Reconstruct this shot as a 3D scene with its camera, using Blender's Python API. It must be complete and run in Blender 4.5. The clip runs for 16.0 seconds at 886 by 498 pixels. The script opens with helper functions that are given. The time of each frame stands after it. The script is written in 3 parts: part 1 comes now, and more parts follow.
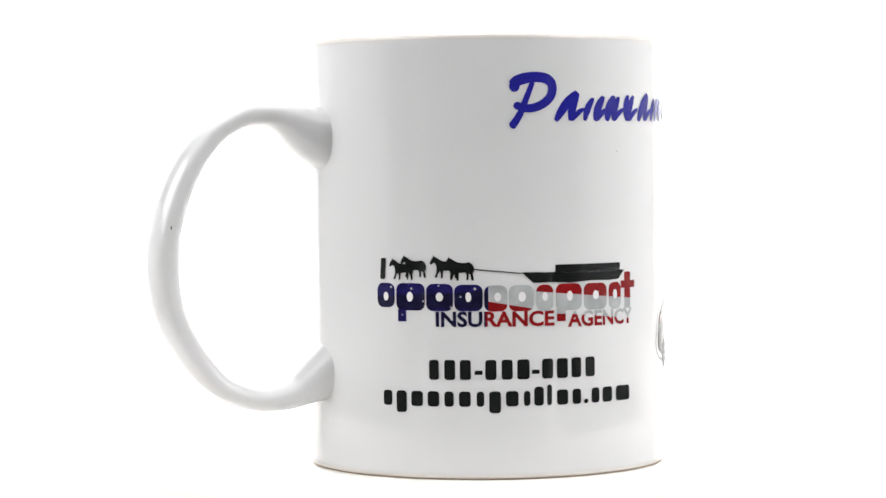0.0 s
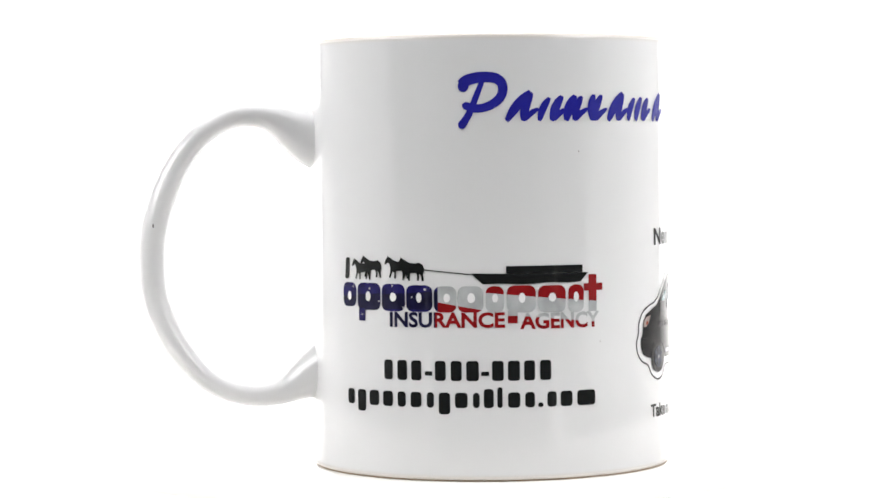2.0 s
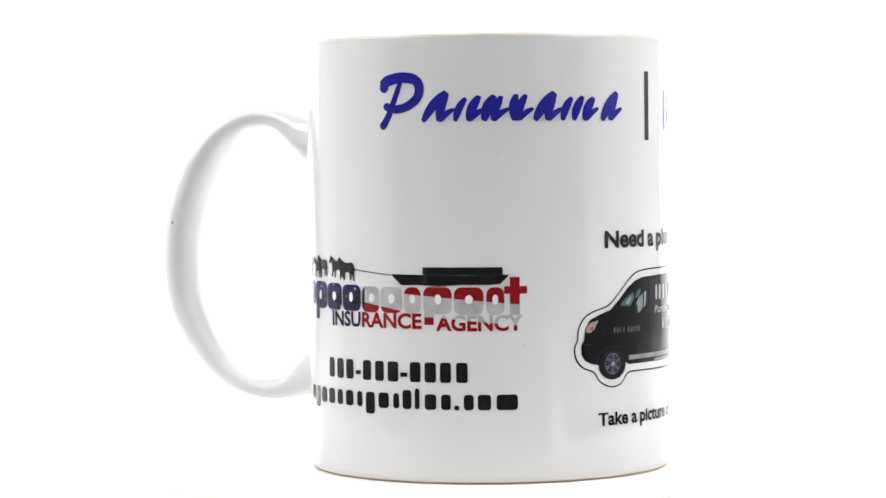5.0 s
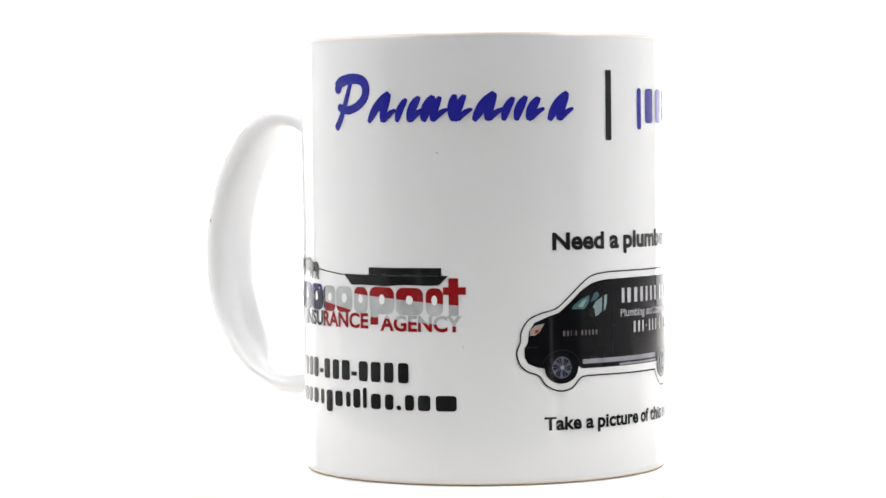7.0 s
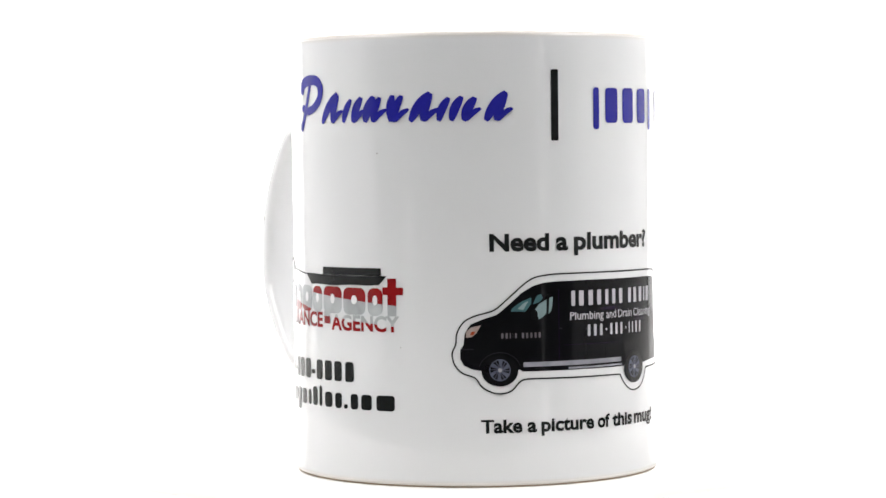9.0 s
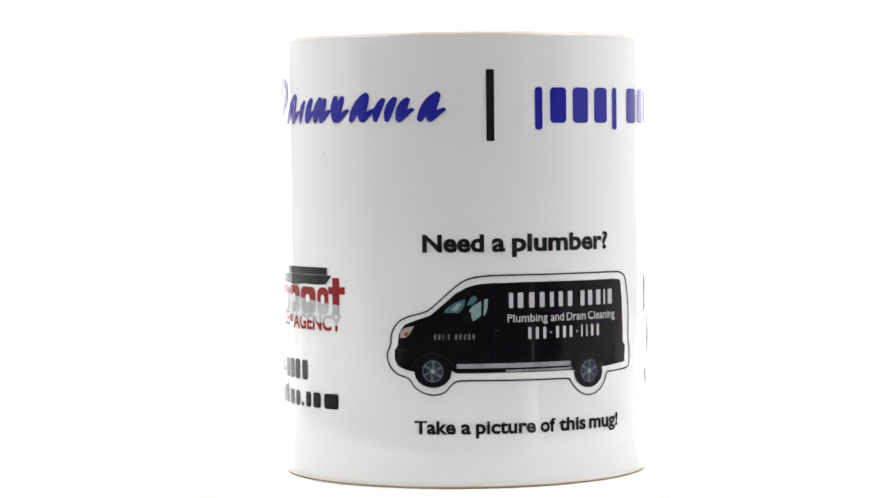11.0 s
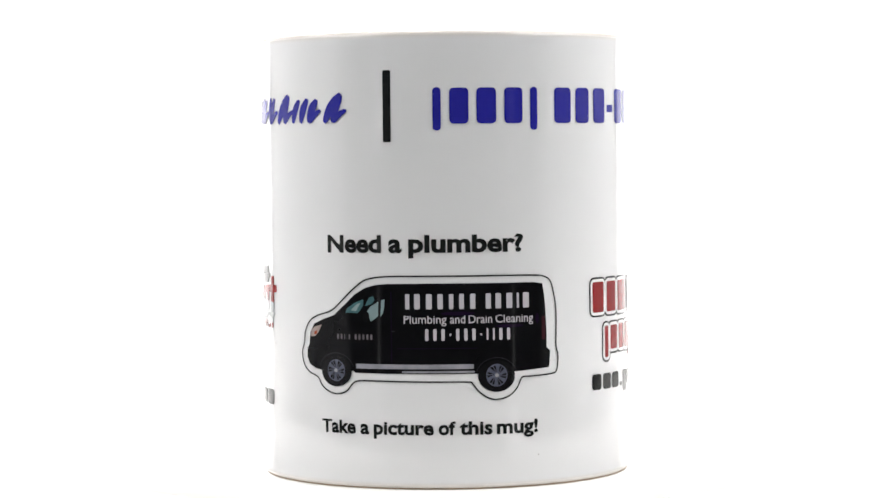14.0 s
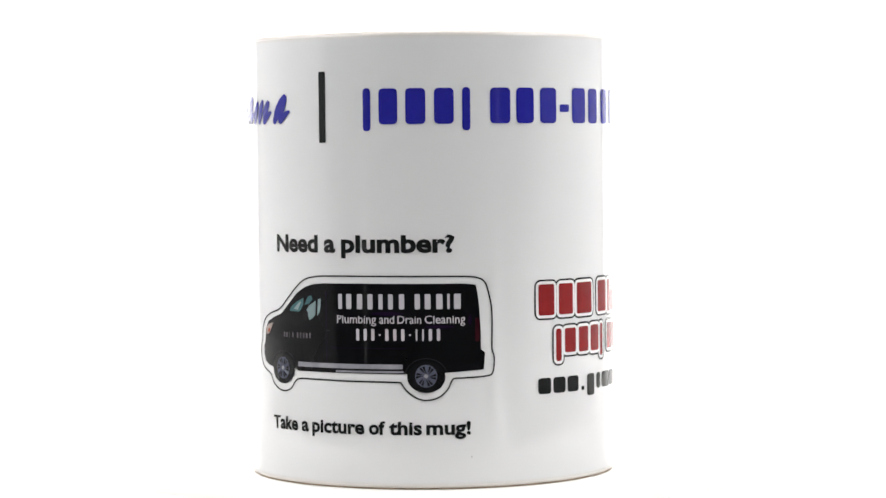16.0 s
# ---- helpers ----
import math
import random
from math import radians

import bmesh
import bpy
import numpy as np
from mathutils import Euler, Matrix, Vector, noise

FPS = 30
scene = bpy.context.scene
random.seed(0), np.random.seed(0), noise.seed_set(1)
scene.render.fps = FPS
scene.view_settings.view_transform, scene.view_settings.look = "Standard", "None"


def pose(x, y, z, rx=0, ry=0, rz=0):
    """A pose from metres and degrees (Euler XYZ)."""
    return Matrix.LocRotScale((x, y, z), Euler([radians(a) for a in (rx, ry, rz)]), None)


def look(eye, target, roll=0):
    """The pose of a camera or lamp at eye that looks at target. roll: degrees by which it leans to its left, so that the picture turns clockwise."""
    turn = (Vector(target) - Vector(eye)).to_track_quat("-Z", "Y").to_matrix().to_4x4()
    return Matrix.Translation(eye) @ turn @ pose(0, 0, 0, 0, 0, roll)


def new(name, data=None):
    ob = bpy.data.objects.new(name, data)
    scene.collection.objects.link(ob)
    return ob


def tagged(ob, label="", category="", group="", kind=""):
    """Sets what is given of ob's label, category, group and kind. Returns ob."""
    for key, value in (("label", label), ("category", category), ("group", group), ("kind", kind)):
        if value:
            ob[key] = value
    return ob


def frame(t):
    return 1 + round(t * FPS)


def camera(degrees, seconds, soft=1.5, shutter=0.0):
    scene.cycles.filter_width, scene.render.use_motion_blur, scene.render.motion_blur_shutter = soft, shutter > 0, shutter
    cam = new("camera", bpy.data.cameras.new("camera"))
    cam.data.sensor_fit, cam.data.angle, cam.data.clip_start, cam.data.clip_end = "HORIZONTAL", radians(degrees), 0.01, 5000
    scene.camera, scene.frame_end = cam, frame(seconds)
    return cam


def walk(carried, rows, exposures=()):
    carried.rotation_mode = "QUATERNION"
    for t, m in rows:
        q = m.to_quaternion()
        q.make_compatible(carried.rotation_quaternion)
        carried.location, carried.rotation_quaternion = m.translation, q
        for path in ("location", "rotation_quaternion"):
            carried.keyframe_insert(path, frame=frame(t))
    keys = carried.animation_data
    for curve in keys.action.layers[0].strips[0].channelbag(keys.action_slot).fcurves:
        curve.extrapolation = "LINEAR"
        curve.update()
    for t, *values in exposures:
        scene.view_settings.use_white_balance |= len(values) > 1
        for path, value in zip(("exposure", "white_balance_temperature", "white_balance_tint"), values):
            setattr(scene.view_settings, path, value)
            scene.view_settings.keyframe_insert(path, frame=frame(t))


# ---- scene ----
FOV = 19.755
EYE = (0.0, -0.58195, 0.06984)
cam = camera(FOV, 16.0, soft=1.55)
CAM_POSE = look(EYE, (-0.000534, 0.417389, 0.033503), -0.579)
walk(cam, [(0.0, CAM_POSE), (16.0, CAM_POSE)])

# ---------------------------------------------------------------- light
world = bpy.data.worlds.new("world")
scene.world = world
world.use_nodes = True
world.node_tree.nodes["Background"].inputs[0].default_value = (0.9, 0.95, 1.0, 1)
world.node_tree.nodes["Background"].inputs[1].default_value = 0.02
scene.view_settings.exposure = 0.0
GLOW_BACK, GLOW_TOP, GLOW_STRIP, GLOW_SIDE = 1.8, 1.45, 1.1, {-1: 4.4, 1: 4.9}

# ---------------------------------------------------------------- materials


def material(name, colour, rough=0.5, metal=0.0, vary=0.04, scale=60.0, bump=0.0, bump_scale=400.0, ior=1.5, glow=0.0):
    """A surface with two scales of mottling, fine relief and a slightly uneven gloss."""
    m = bpy.data.materials.new(name)
    m.use_nodes = True
    nt = m.node_tree
    b = nt.nodes["Principled BSDF"]
    b.inputs["Metallic"].default_value = metal
    b.inputs["IOR"].default_value = ior
    co = nt.nodes.new("ShaderNodeTexCoord")
    n1 = nt.nodes.new("ShaderNodeTexNoise")
    n1.inputs["Scale"].default_value = scale
    n1.inputs["Detail"].default_value = 6
    nt.links.new(co.outputs["Object"], n1.inputs["Vector"])
    ramp = nt.nodes.new("ShaderNodeMapRange")
    ramp.inputs["To Min"].default_value, ramp.inputs["To Max"].default_value = 1 - vary, 1 + vary
    nt.links.new(n1.outputs["Fac"], ramp.inputs["Value"])
    mul = nt.nodes.new("ShaderNodeVectorMath")
    mul.operation = "SCALE"
    mul.inputs[0].default_value = colour
    nt.links.new(ramp.outputs["Result"], mul.inputs["Scale"])
    nt.links.new(mul.outputs["Vector"], b.inputs["Base Color"])
    rr = nt.nodes.new("ShaderNodeMapRange")
    rr.inputs["To Min"].default_value, rr.inputs["To Max"].default_value = rough * 0.85, rough * 1.15
    nt.links.new(n1.outputs["Fac"], rr.inputs["Value"])
    nt.links.new(rr.outputs["Result"], b.inputs["Roughness"])
    if bump:
        n2 = nt.nodes.new("ShaderNodeTexNoise")
        n2.inputs["Scale"].default_value = bump_scale
        nt.links.new(co.outputs["Object"], n2.inputs["Vector"])
        bp = nt.nodes.new("ShaderNodeBump")
        bp.inputs["Strength"].default_value = bump
        bp.inputs["Distance"].default_value = 0.0005
        nt.links.new(n2.outputs["Fac"], bp.inputs["Height"])
        nt.links.new(bp.outputs["Normal"], b.inputs["Normal"])
    if glow:
        b.inputs["Emission Color"].default_value = (1.0, 0.99, 0.985, 1)
        b.inputs["Emission Strength"].default_value = glow
    return m


def glaze_material():
    """White glazed ceramic: glossy, a little wavy, thin and creamy over the lip and the foot."""
    m = material("white_glaze", (0.719, 0.722, 0.730), 0.06, vary=0.012, scale=25, bump=0.02, bump_scale=90, ior=1.76)
    nt = m.node_tree
    b = nt.nodes["Principled BSDF"]
    mul = b.inputs["Base Color"].links[0].from_node
    co = [n for n in nt.nodes if n.type == "TEX_COORD"][0]
    sep = nt.nodes.new("ShaderNodeSeparateXYZ")
    nt.links.new(co.outputs["Object"], sep.inputs[0])
    lip = nt.nodes.new("ShaderNodeMapRange")
    lip.inputs["From Min"].default_value, lip.inputs["From Max"].default_value = 0.0944, 0.0956
    nt.links.new(sep.outputs["Z"], lip.inputs["Value"])
    foot = nt.nodes.new("ShaderNodeMapRange")
    foot.inputs["From Min"].default_value, foot.inputs["From Max"].default_value = 0.0016, 0.0004
    nt.links.new(sep.outputs["Z"], foot.inputs["Value"])
    mx = nt.nodes.new("ShaderNodeMath")
    mx.operation = "MAXIMUM"
    nt.links.new(lip.outputs[0], mx.inputs[0])
    nt.links.new(foot.outputs[0], mx.inputs[1])
    mix = nt.nodes.new("ShaderNodeMix")
    mix.data_type = "RGBA"
    nt.links.new(mx.outputs[0], mix.inputs["Factor"])
    nt.links.new(mul.outputs[0], mix.inputs["A"])
    mix.inputs["B"].default_value = (0.70, 0.655, 0.61, 1)
    nt.links.new(mix.outputs["Result"], b.inputs["Base Color"])
    gloss = b.inputs["Roughness"].links[0].from_node
    dull = nt.nodes.new("ShaderNodeMath")
    dull.operation = "MULTIPLY_ADD"
    dull.inputs[1].default_value = 0.42
    worn = nt.nodes.new("ShaderNodeMapRange")
    worn.inputs["From Min"].default_value, worn.inputs["From Max"].default_value = 0.0946, 0.0957
    nt.links.new(sep.outputs["Z"], worn.inputs["Value"])
    both = nt.nodes.new("ShaderNodeMath")
    both.operation = "MAXIMUM"
    nt.links.new(worn.outputs[0], both.inputs[0])
    nt.links.new(foot.outputs[0], both.inputs[1])
    nt.links.new(both.outputs[0], dull.inputs[0])
    nt.links.new(gloss.outputs[0], dull.inputs[2])
    nt.links.new(dull.outputs[0], b.inputs["Roughness"])
    return m


GLAZE = glaze_material()
BISQUE = material("unglazed_clay", (0.36, 0.27, 0.19), 0.85, vary=0.15, scale=200, bump=0.3)
INK_BLACK = material("black_ink", (0.012, 0.013, 0.013), 0.08, vary=0.25, scale=300, ior=1.33)
INK_VAN = material("van_black_ink", (0.005, 0.005, 0.006), 0.08, vary=0.4, scale=120, ior=1.26)
INK_BLUE = material("blue_ink", (0.022, 0.022, 0.27), 0.08, vary=0.12, scale=300, ior=1.33)
INK_NAVY = material("navy_ink", (0.016, 0.013, 0.085), 0.08, vary=0.95, scale=420, ior=1.33)
INK_NIGHT = material("dark_navy_ink", (0.011, 0.010, 0.035), 0.08, vary=0.9, scale=420, ior=1.33)
INK_RED = material("red_ink", (0.23, 0.010, 0.012), 0.08, vary=0.25, scale=300, ior=1.33)
INK_SILVER = material("silver_grey_ink", (0.40, 0.41, 0.42), 0.08, vary=0.45, scale=220, ior=1.33)
INK_WHITE = material("white_ink", (0.78, 0.775, 0.78), 0.08, vary=0.03, scale=200, ior=1.33)
INK_PALE = material("pale_grey_ink", (0.44, 0.43, 0.46), 0.08, vary=0.12, scale=400, ior=1.33)
INK_BOARD = material("running_board_ink", (0.25, 0.25, 0.28), 0.08, vary=0.6, scale=350, ior=1.33)
INK_DIM = material("dim_grey_ink", (0.10, 0.09, 0.10), 0.08, vary=0.5, scale=500, ior=1.33)
INK_SHADE = material("charcoal_ink", (0.022, 0.022, 0.026), 0.08, vary=0.4, scale=300, ior=1.33)
INK_TYRE = material("tyre_ink", (0.007, 0.007, 0.008), 0.08, vary=0.3, scale=300, ior=1.33)
INK_RIM = material("wheel_rim_ink", (0.085, 0.092, 0.125), 0.08, vary=0.35, scale=500, ior=1.33)
INK_GLASS = material("window_teal_ink", (0.055, 0.12, 0.13), 0.08, vary=0.35, scale=260, ior=1.33)
INK_PANE = material("pale_pane_ink", (0.19, 0.26, 0.27), 0.08, vary=0.3, scale=260, ior=1.33)
INK_LAMP = material("headlight_ink", (0.31, 0.25, 0.23), 0.08, vary=0.45, scale=500, ior=1.33)
INK_AMBER = material("amber_ink", (0.28, 0.06, 0.03), 0.08, vary=0.3, scale=400, ior=1.33)
INK_TAIL = material("tail_light_ink", (0.030, 0.006, 0.010), 0.08, vary=0.3, scale=300, ior=1.33)
INK_PURPLE = material("purple_sheen_ink", (0.011, 0.005, 0.018), 0.08, vary=0.5, scale=300, ior=1.33)
IRON_SPECK = material("iron_speck", (0.10, 0.09, 0.085), 0.2, vary=0.3)
SPECK = material("glaze_speck", (0.40, 0.38, 0.37), 0.2, vary=0.3)
ACRYLIC = material("white_acrylic", (0.86, 0.842, 0.812), 0.2, vary=0.02, scale=12)
PLASTIC = material("white_plastic", (0.75, 0.75, 0.75), 0.4, vary=0.02, scale=30)
LAMINATE = material("dark_laminate", (0.06, 0.058, 0.055), 0.5, vary=0.2, scale=25, bump=0.05)
STEEL = material("painted_steel", (0.10, 0.10, 0.10), 0.4, vary=0.1)
WALL = material("grey_wall_paint", (0.07, 0.07, 0.07), 0.8, vary=0.05, scale=6, bump=0.1)
CARPET = material("grey_floor", (0.12, 0.12, 0.12), 0.9, vary=0.2, scale=30, bump=0.2)
BACK_GLOW = material("glowing_backdrop", (0.8, 0.8, 0.8), 0.9, vary=0.01, glow=GLOW_BACK)
SIDE_GLOW = {k: material("lit_side_diffuser", (0.8, 0.8, 0.8), 0.9, vary=0.01, glow=g) for k, g in GLOW_SIDE.items()}
FLAG = material("white_card", (0.70, 0.70, 0.70), 0.9, vary=0.15, scale=80)
TOP_GLOW = material("lit_top_diffuser", (0.8, 0.8, 0.8), 0.9, vary=0.01, glow=GLOW_TOP)
STRIP_GLOW = material("lit_strip", (0.8, 0.8, 0.8), 0.9, vary=0.01, glow=GLOW_STRIP)

# ---------------------------------------------------------------- mesh helpers


def part(name, bm, mat, parent=None, label="", smooth=False):
    me = bpy.data.meshes.new(name)
    bm.to_mesh(me)
    bm.free()
    me.materials.append(mat)
    if smooth:
        me.polygons.foreach_set("use_smooth", [True] * len(me.polygons))
    ob = new(name, me)
    ob.parent = parent
    if label:
        tagged(ob, label)
    return ob


def box(bm, x0, x1, y0, y1, z0, z1, bevel=0.0):
    r = bmesh.ops.create_cube(bm, size=1, matrix=Matrix.Translation(((x0 + x1) / 2, (y0 + y1) / 2, (z0 + z1) / 2))
                              @ Matrix.Diagonal((x1 - x0, y1 - y0, z1 - z0, 1)))
    if bevel:
        edges = list({e for v in r["verts"] for e in v.link_edges})
        bmesh.ops.bevel(bm, geom=edges, offset=bevel, segments=3, affect="EDGES", profile=0.5)
    return bm


def lathe(profile, segs=256):
    """A turned body from (radius, height) pairs; a radius of 0 closes it."""
    bm = bmesh.new()
    rings = []
    for r, z in profile:
        if r == 0:
            rings.append([bm.verts.new((0, 0, z))])
        else:
            rings.append([bm.verts.new((r * math.cos(2 * math.pi * k / segs), r * math.sin(2 * math.pi * k / segs), z)) for k in range(segs)])
    for a, b in zip(rings, rings[1:]):
        for k in range(segs):
            j = (k + 1) % segs
            if len(a) == 1:
                bm.faces.new((a[0], b[j], b[k]))
            elif len(b) == 1:
                bm.faces.new((a[k], a[j], b[0]))
            else:
                bm.faces.new((a[k], a[j], b[j], b[k]))
    bmesh.ops.recalc_face_normals(bm, faces=bm.faces)
    return bm


# ---------------------------------------------------------------- the studio
STRIP_X = {-1: -0.345, 1: 0.352}


def studio():
    # the room, closed all round
    for name, b in (("floor", (-1.8, 1.8, -2.0, 1.6, -0.82, -0.77)), ("ceiling", (-1.8, 1.8, -2.0, 1.6, 1.6, 1.65)),
                    ("wall_north", (-1.8, 1.8, 1.6, 1.7, -0.82, 1.65)), ("wall_south", (-1.8, 1.8, -2.1, -2.0, -0.82, 1.65)),
                    ("wall_east", (1.8, 1.9, -2.1, 1.7, -0.82, 1.65)), ("wall_west", (-1.9, -1.8, -2.1, 1.7, -0.82, 1.65))):
        ob = part(name, box(bmesh.new(), *b), CARPET if name == "floor" else WALL)
        tagged(ob, "plain dark grey studio " + name.split("_")[0], name.split("_")[0], kind="structure")

    table = tagged(new("table"), "dark laminate studio table with steel legs", "table")
    table.location = (0, 0, -0.77)
    part("tabletop", box(bmesh.new(), -0.75, 0.75, -0.132, 0.62, 0.72, 0.746, 0.003), LAMINATE, table)
    for x in (-0.70, 0.70):
        for y in (-0.09, 0.57):
            part("leg", box(bmesh.new(), x - 0.02, x + 0.02, y - 0.02, y + 0.02, 0, 0.72, 0.003), STEEL, table)

    # straight back and sides, a front that is rounded like a tongue
    edge = [(0.45, 0.46), (-0.45, 0.46), (-0.45, 0.06), (-0.16, 0.06)]
    for side, start in ((-1, 180), (1, 270)):
        edge += [(0.027 * side + 0.128 * math.cos(radians(start + 5 * k)), 0.03 + 0.128 * math.sin(radians(start + 5 * k))) for k in range(19)]
    edge += [(0.16, 0.06), (0.45, 0.06)]
    bm = bmesh.new()
    low = bm.faces.new([bm.verts.new((x, y, 0)) for x, y in edge])
    top = bmesh.ops.extrude_face_region(bm, geom=[low])["geom"]
    bmesh.ops.translate(bm, verts=[v for v in top if isinstance(v, bmesh.types.BMVert)], vec=(0, 0, 0.0232))
    bmesh.ops.recalc_face_normals(bm, faces=bm.faces)
    stage = part("display_platform", bm, ACRYLIC)
    stage.location = (0, 0, -0.024)
    tagged(stage, "white acrylic display platform lying on the studio table", "platform", kind="structure")

    # the panel's own glow makes it pure white; no lamp stands behind
    back = part("backdrop", box(bmesh.new(), -0.50, 0.50, 0.47, 0.50, -0.024, 0.72), BACK_GLOW)
    tagged(back, "plain white backdrop that glows evenly by itself", "backdrop", kind="structure")

    for x in (-1, 1):
        # unseen card, added so the glaze reflects a light box's white side
        fl = tagged(new("added_side_card"), "low white side card, added unseen in place of a light-box wall", "card", "side cards")
        fl.location = (0.50 * x, 0.10, -0.024)
        # an upright card whose front edge leans back
        bm = bmesh.new()
        face = bm.faces.new([bm.verts.new((-0.003, y, z)) for y, z in ((-0.415, 0), (0.33, 0), (0.33, 0.22), (-0.305, 0.22))])
        out = bmesh.ops.extrude_face_region(bm, geom=[face])["geom"]
        bmesh.ops.translate(bm, verts=[v for v in out if isinstance(v, bmesh.types.BMVert)], vec=(0.006, 0, 0))
        bmesh.ops.recalc_face_normals(bm, faces=bm.faces)
        part("card", bm, FLAG, fl)
        for y in (-0.16, 0.14):
            part("foot", box(bmesh.new(), -0.04, 0.04, y - 0.006, y + 0.006, 0, 0.016, 0.001), STEEL, fl)

        st = tagged(new("strip_light"), "slim upright white strip light on a floor stand", "strip light", "strip lights")
        st.matrix_basis = pose(STRIP_X[x], -0.425, -0.77, 0, 0, 43 * x)
        part("foot", lathe([(0, 0), (0.13, 0), (0.13, 0.006), (0.12, 0.012), (0.02, 0.02), (0, 0.02)], 48), STEEL, st)
        part("pole", lathe([(0, 0.02), (0.011, 0.02), (0.011, 0.42), (0, 0.42)], 24), STEEL, st)
        part("housing", box(bmesh.new(), -0.014, 0.014, -0.022, -0.002, 0.40, 1.40, 0.002), STEEL, st)
        part("tube", box(bmesh.new(), -0.005, 0.005, -0.002, 0.008, 0.405, 1.395, 0.003), STRIP_GLOW, st)
        # added white reflector; makes the flare at the foot of this strip's reflection
        if x > 0:
            part("flare_reflector", lathe([(0.012, 0.745), (0.03, 0.735), (0.055, 0.715), (0.085, 0.69), (0.088, 0.66), (0.012, 0.66)], 48), PLASTIC, st, "white flared reflector, added for its reflection")

        fr = tagged(new("side_softbox"), "wide white softbox on a floor stand, tilted down", "softbox", "side softboxes")
        fr.matrix_basis = pose(0.84 * x, -0.32, -0.77)
        part("foot", lathe([(0, 0), (0.16, 0), (0.16, 0.006), (0.15, 0.012), (0.02, 0.02), (0, 0.02)], 48), STEEL, fr)
        part("pole", lathe([(0, 0.02), (0.013, 0.02), (0.013, 1.18), (0, 1.18)], 24), STEEL, fr)
        head = Matrix.Translation((0, 0, 1.22)) @ pose(0, 0, 0, 0, 0, 69 * x) @ pose(0, 0, 0, -24, 0, 0)
        for name, b, mat in (("diffuser", (-0.44, 0.44, 0.032, 0.038, -0.235, 0.235), SIDE_GLOW[x]), ("housing", (-0.45, 0.45, -0.03, 0.030, -0.245, 0.245), STEEL)):
            bm = box(bmesh.new(), *b)
            bm.transform(head)
            part(name, bm, mat, fr)

    top = tagged(new("overhead_softbox"), "square white overhead softbox hung from the ceiling", "softbox")
    top.location = (0, -0.10, 0.74)
    part("diffuser", box(bmesh.new(), -0.56, 0.56, -0.50, 0.50, -0.006, 0.0), TOP_GLOW, top)
    part("housing", box(bmesh.new(), -0.57, 0.57, -0.51, 0.51, 0.002, 0.06, 0.004), STEEL, top)
    for x in (-0.4, 0.4):
        for y in (-0.3, 0.3):
            part("hanging_rod", box(bmesh.new(), x - 0.004, x + 0.004, y - 0.004, y + 0.004, 0.06, 0.86), STEEL, top)


def turntable():
    tt = tagged(new("turntable"), "round thin white display turntable under the mug", "turntable")
    tt.location = (0, 0, -0.0008)
    disc = part("plate", lathe([(0, -0.0001), (0.0799, -0.0001), (0.0799, 0.0008), (0, 0.0008)], 192), ACRYLIC, tt, "glossy white turning plate", True)
    part("rim", lathe([(0.0800, -0.0001), (0.0972, -0.0001), (0.0960, 0.00005), (0.0930, 0.0003), (0.0890, 0.00055), (0.0845, 0.00072), (0.0800, 0.0008)], 192), ACRYLIC, disc, "tapered white rim", True)
    return disc


# ---------------------------------------------------------------- the mug
R = 41.0          # radius, mm
H = 95.8          # height, mm


def mug_body(mug):
    k = 0.001
    prof = [(0, 1.6), (33.0, 1.6), (34.2, 1.3), (34.8, 0.5), (36.5, 0.2), (39.6, 0.22), (40.3, 0.26), (40.7, 0.45), (40.93, 0.85), (41.0, 1.5)]
    prof += [(41.0, z) for z in (10, 25, 40, 55, 70, 85, 92.5)]
    prof += [(41.0, 94.9), (40.97, 95.4), (40.86, 95.75), (40.6, 95.97), (40.1, 96.1), (39.5, 96.15), (38.7, 95.9), (38.0, 95.2), (37.6, 94.0), (37.4, 92.0), (37.3, 60), (37.2, 12), (36.2, 8.0), (34.0, 6.2), (30, 5.6), (0, 5.4)]
    part("body", lathe([(r * k, z * k) for r, z in prof]), GLAZE, mug, "white glazed ceramic body", True)
    part("foot_ring", lathe([(35.6 * k, -0.02 * k), (40.2 * k, -0.02 * k), (40.45 * k, 0.1 * k), (40.45 * k, 0.32 * k), (35.6 * k, 0.32 * k)]), BISQUE, mug, "bare clay foot ring", True)


HANDLE = -159.0


def spline(pts, n, closed=False):
    """Catmull-Rom through the points, n steps a span."""
    out = []
    m = len(pts)
    for i in range(m if closed else m - 1):
        p = [pts[(i + j) % m] if closed else pts[min(max(i + j, 0), m - 1)] for j in (-1, 0, 1, 2)]
        for s in range(n):
            t = s / n
            out.append(tuple(0.5 * (2 * b + (c - a) * t + (2 * a - 5 * b + 4 * c - d) * t * t + (3 * b - a - 3 * c + d) * t ** 3) for a, b, c, d in zip(*p)))
    if not closed:
        out.append(tuple(pts[-1]))
    return out


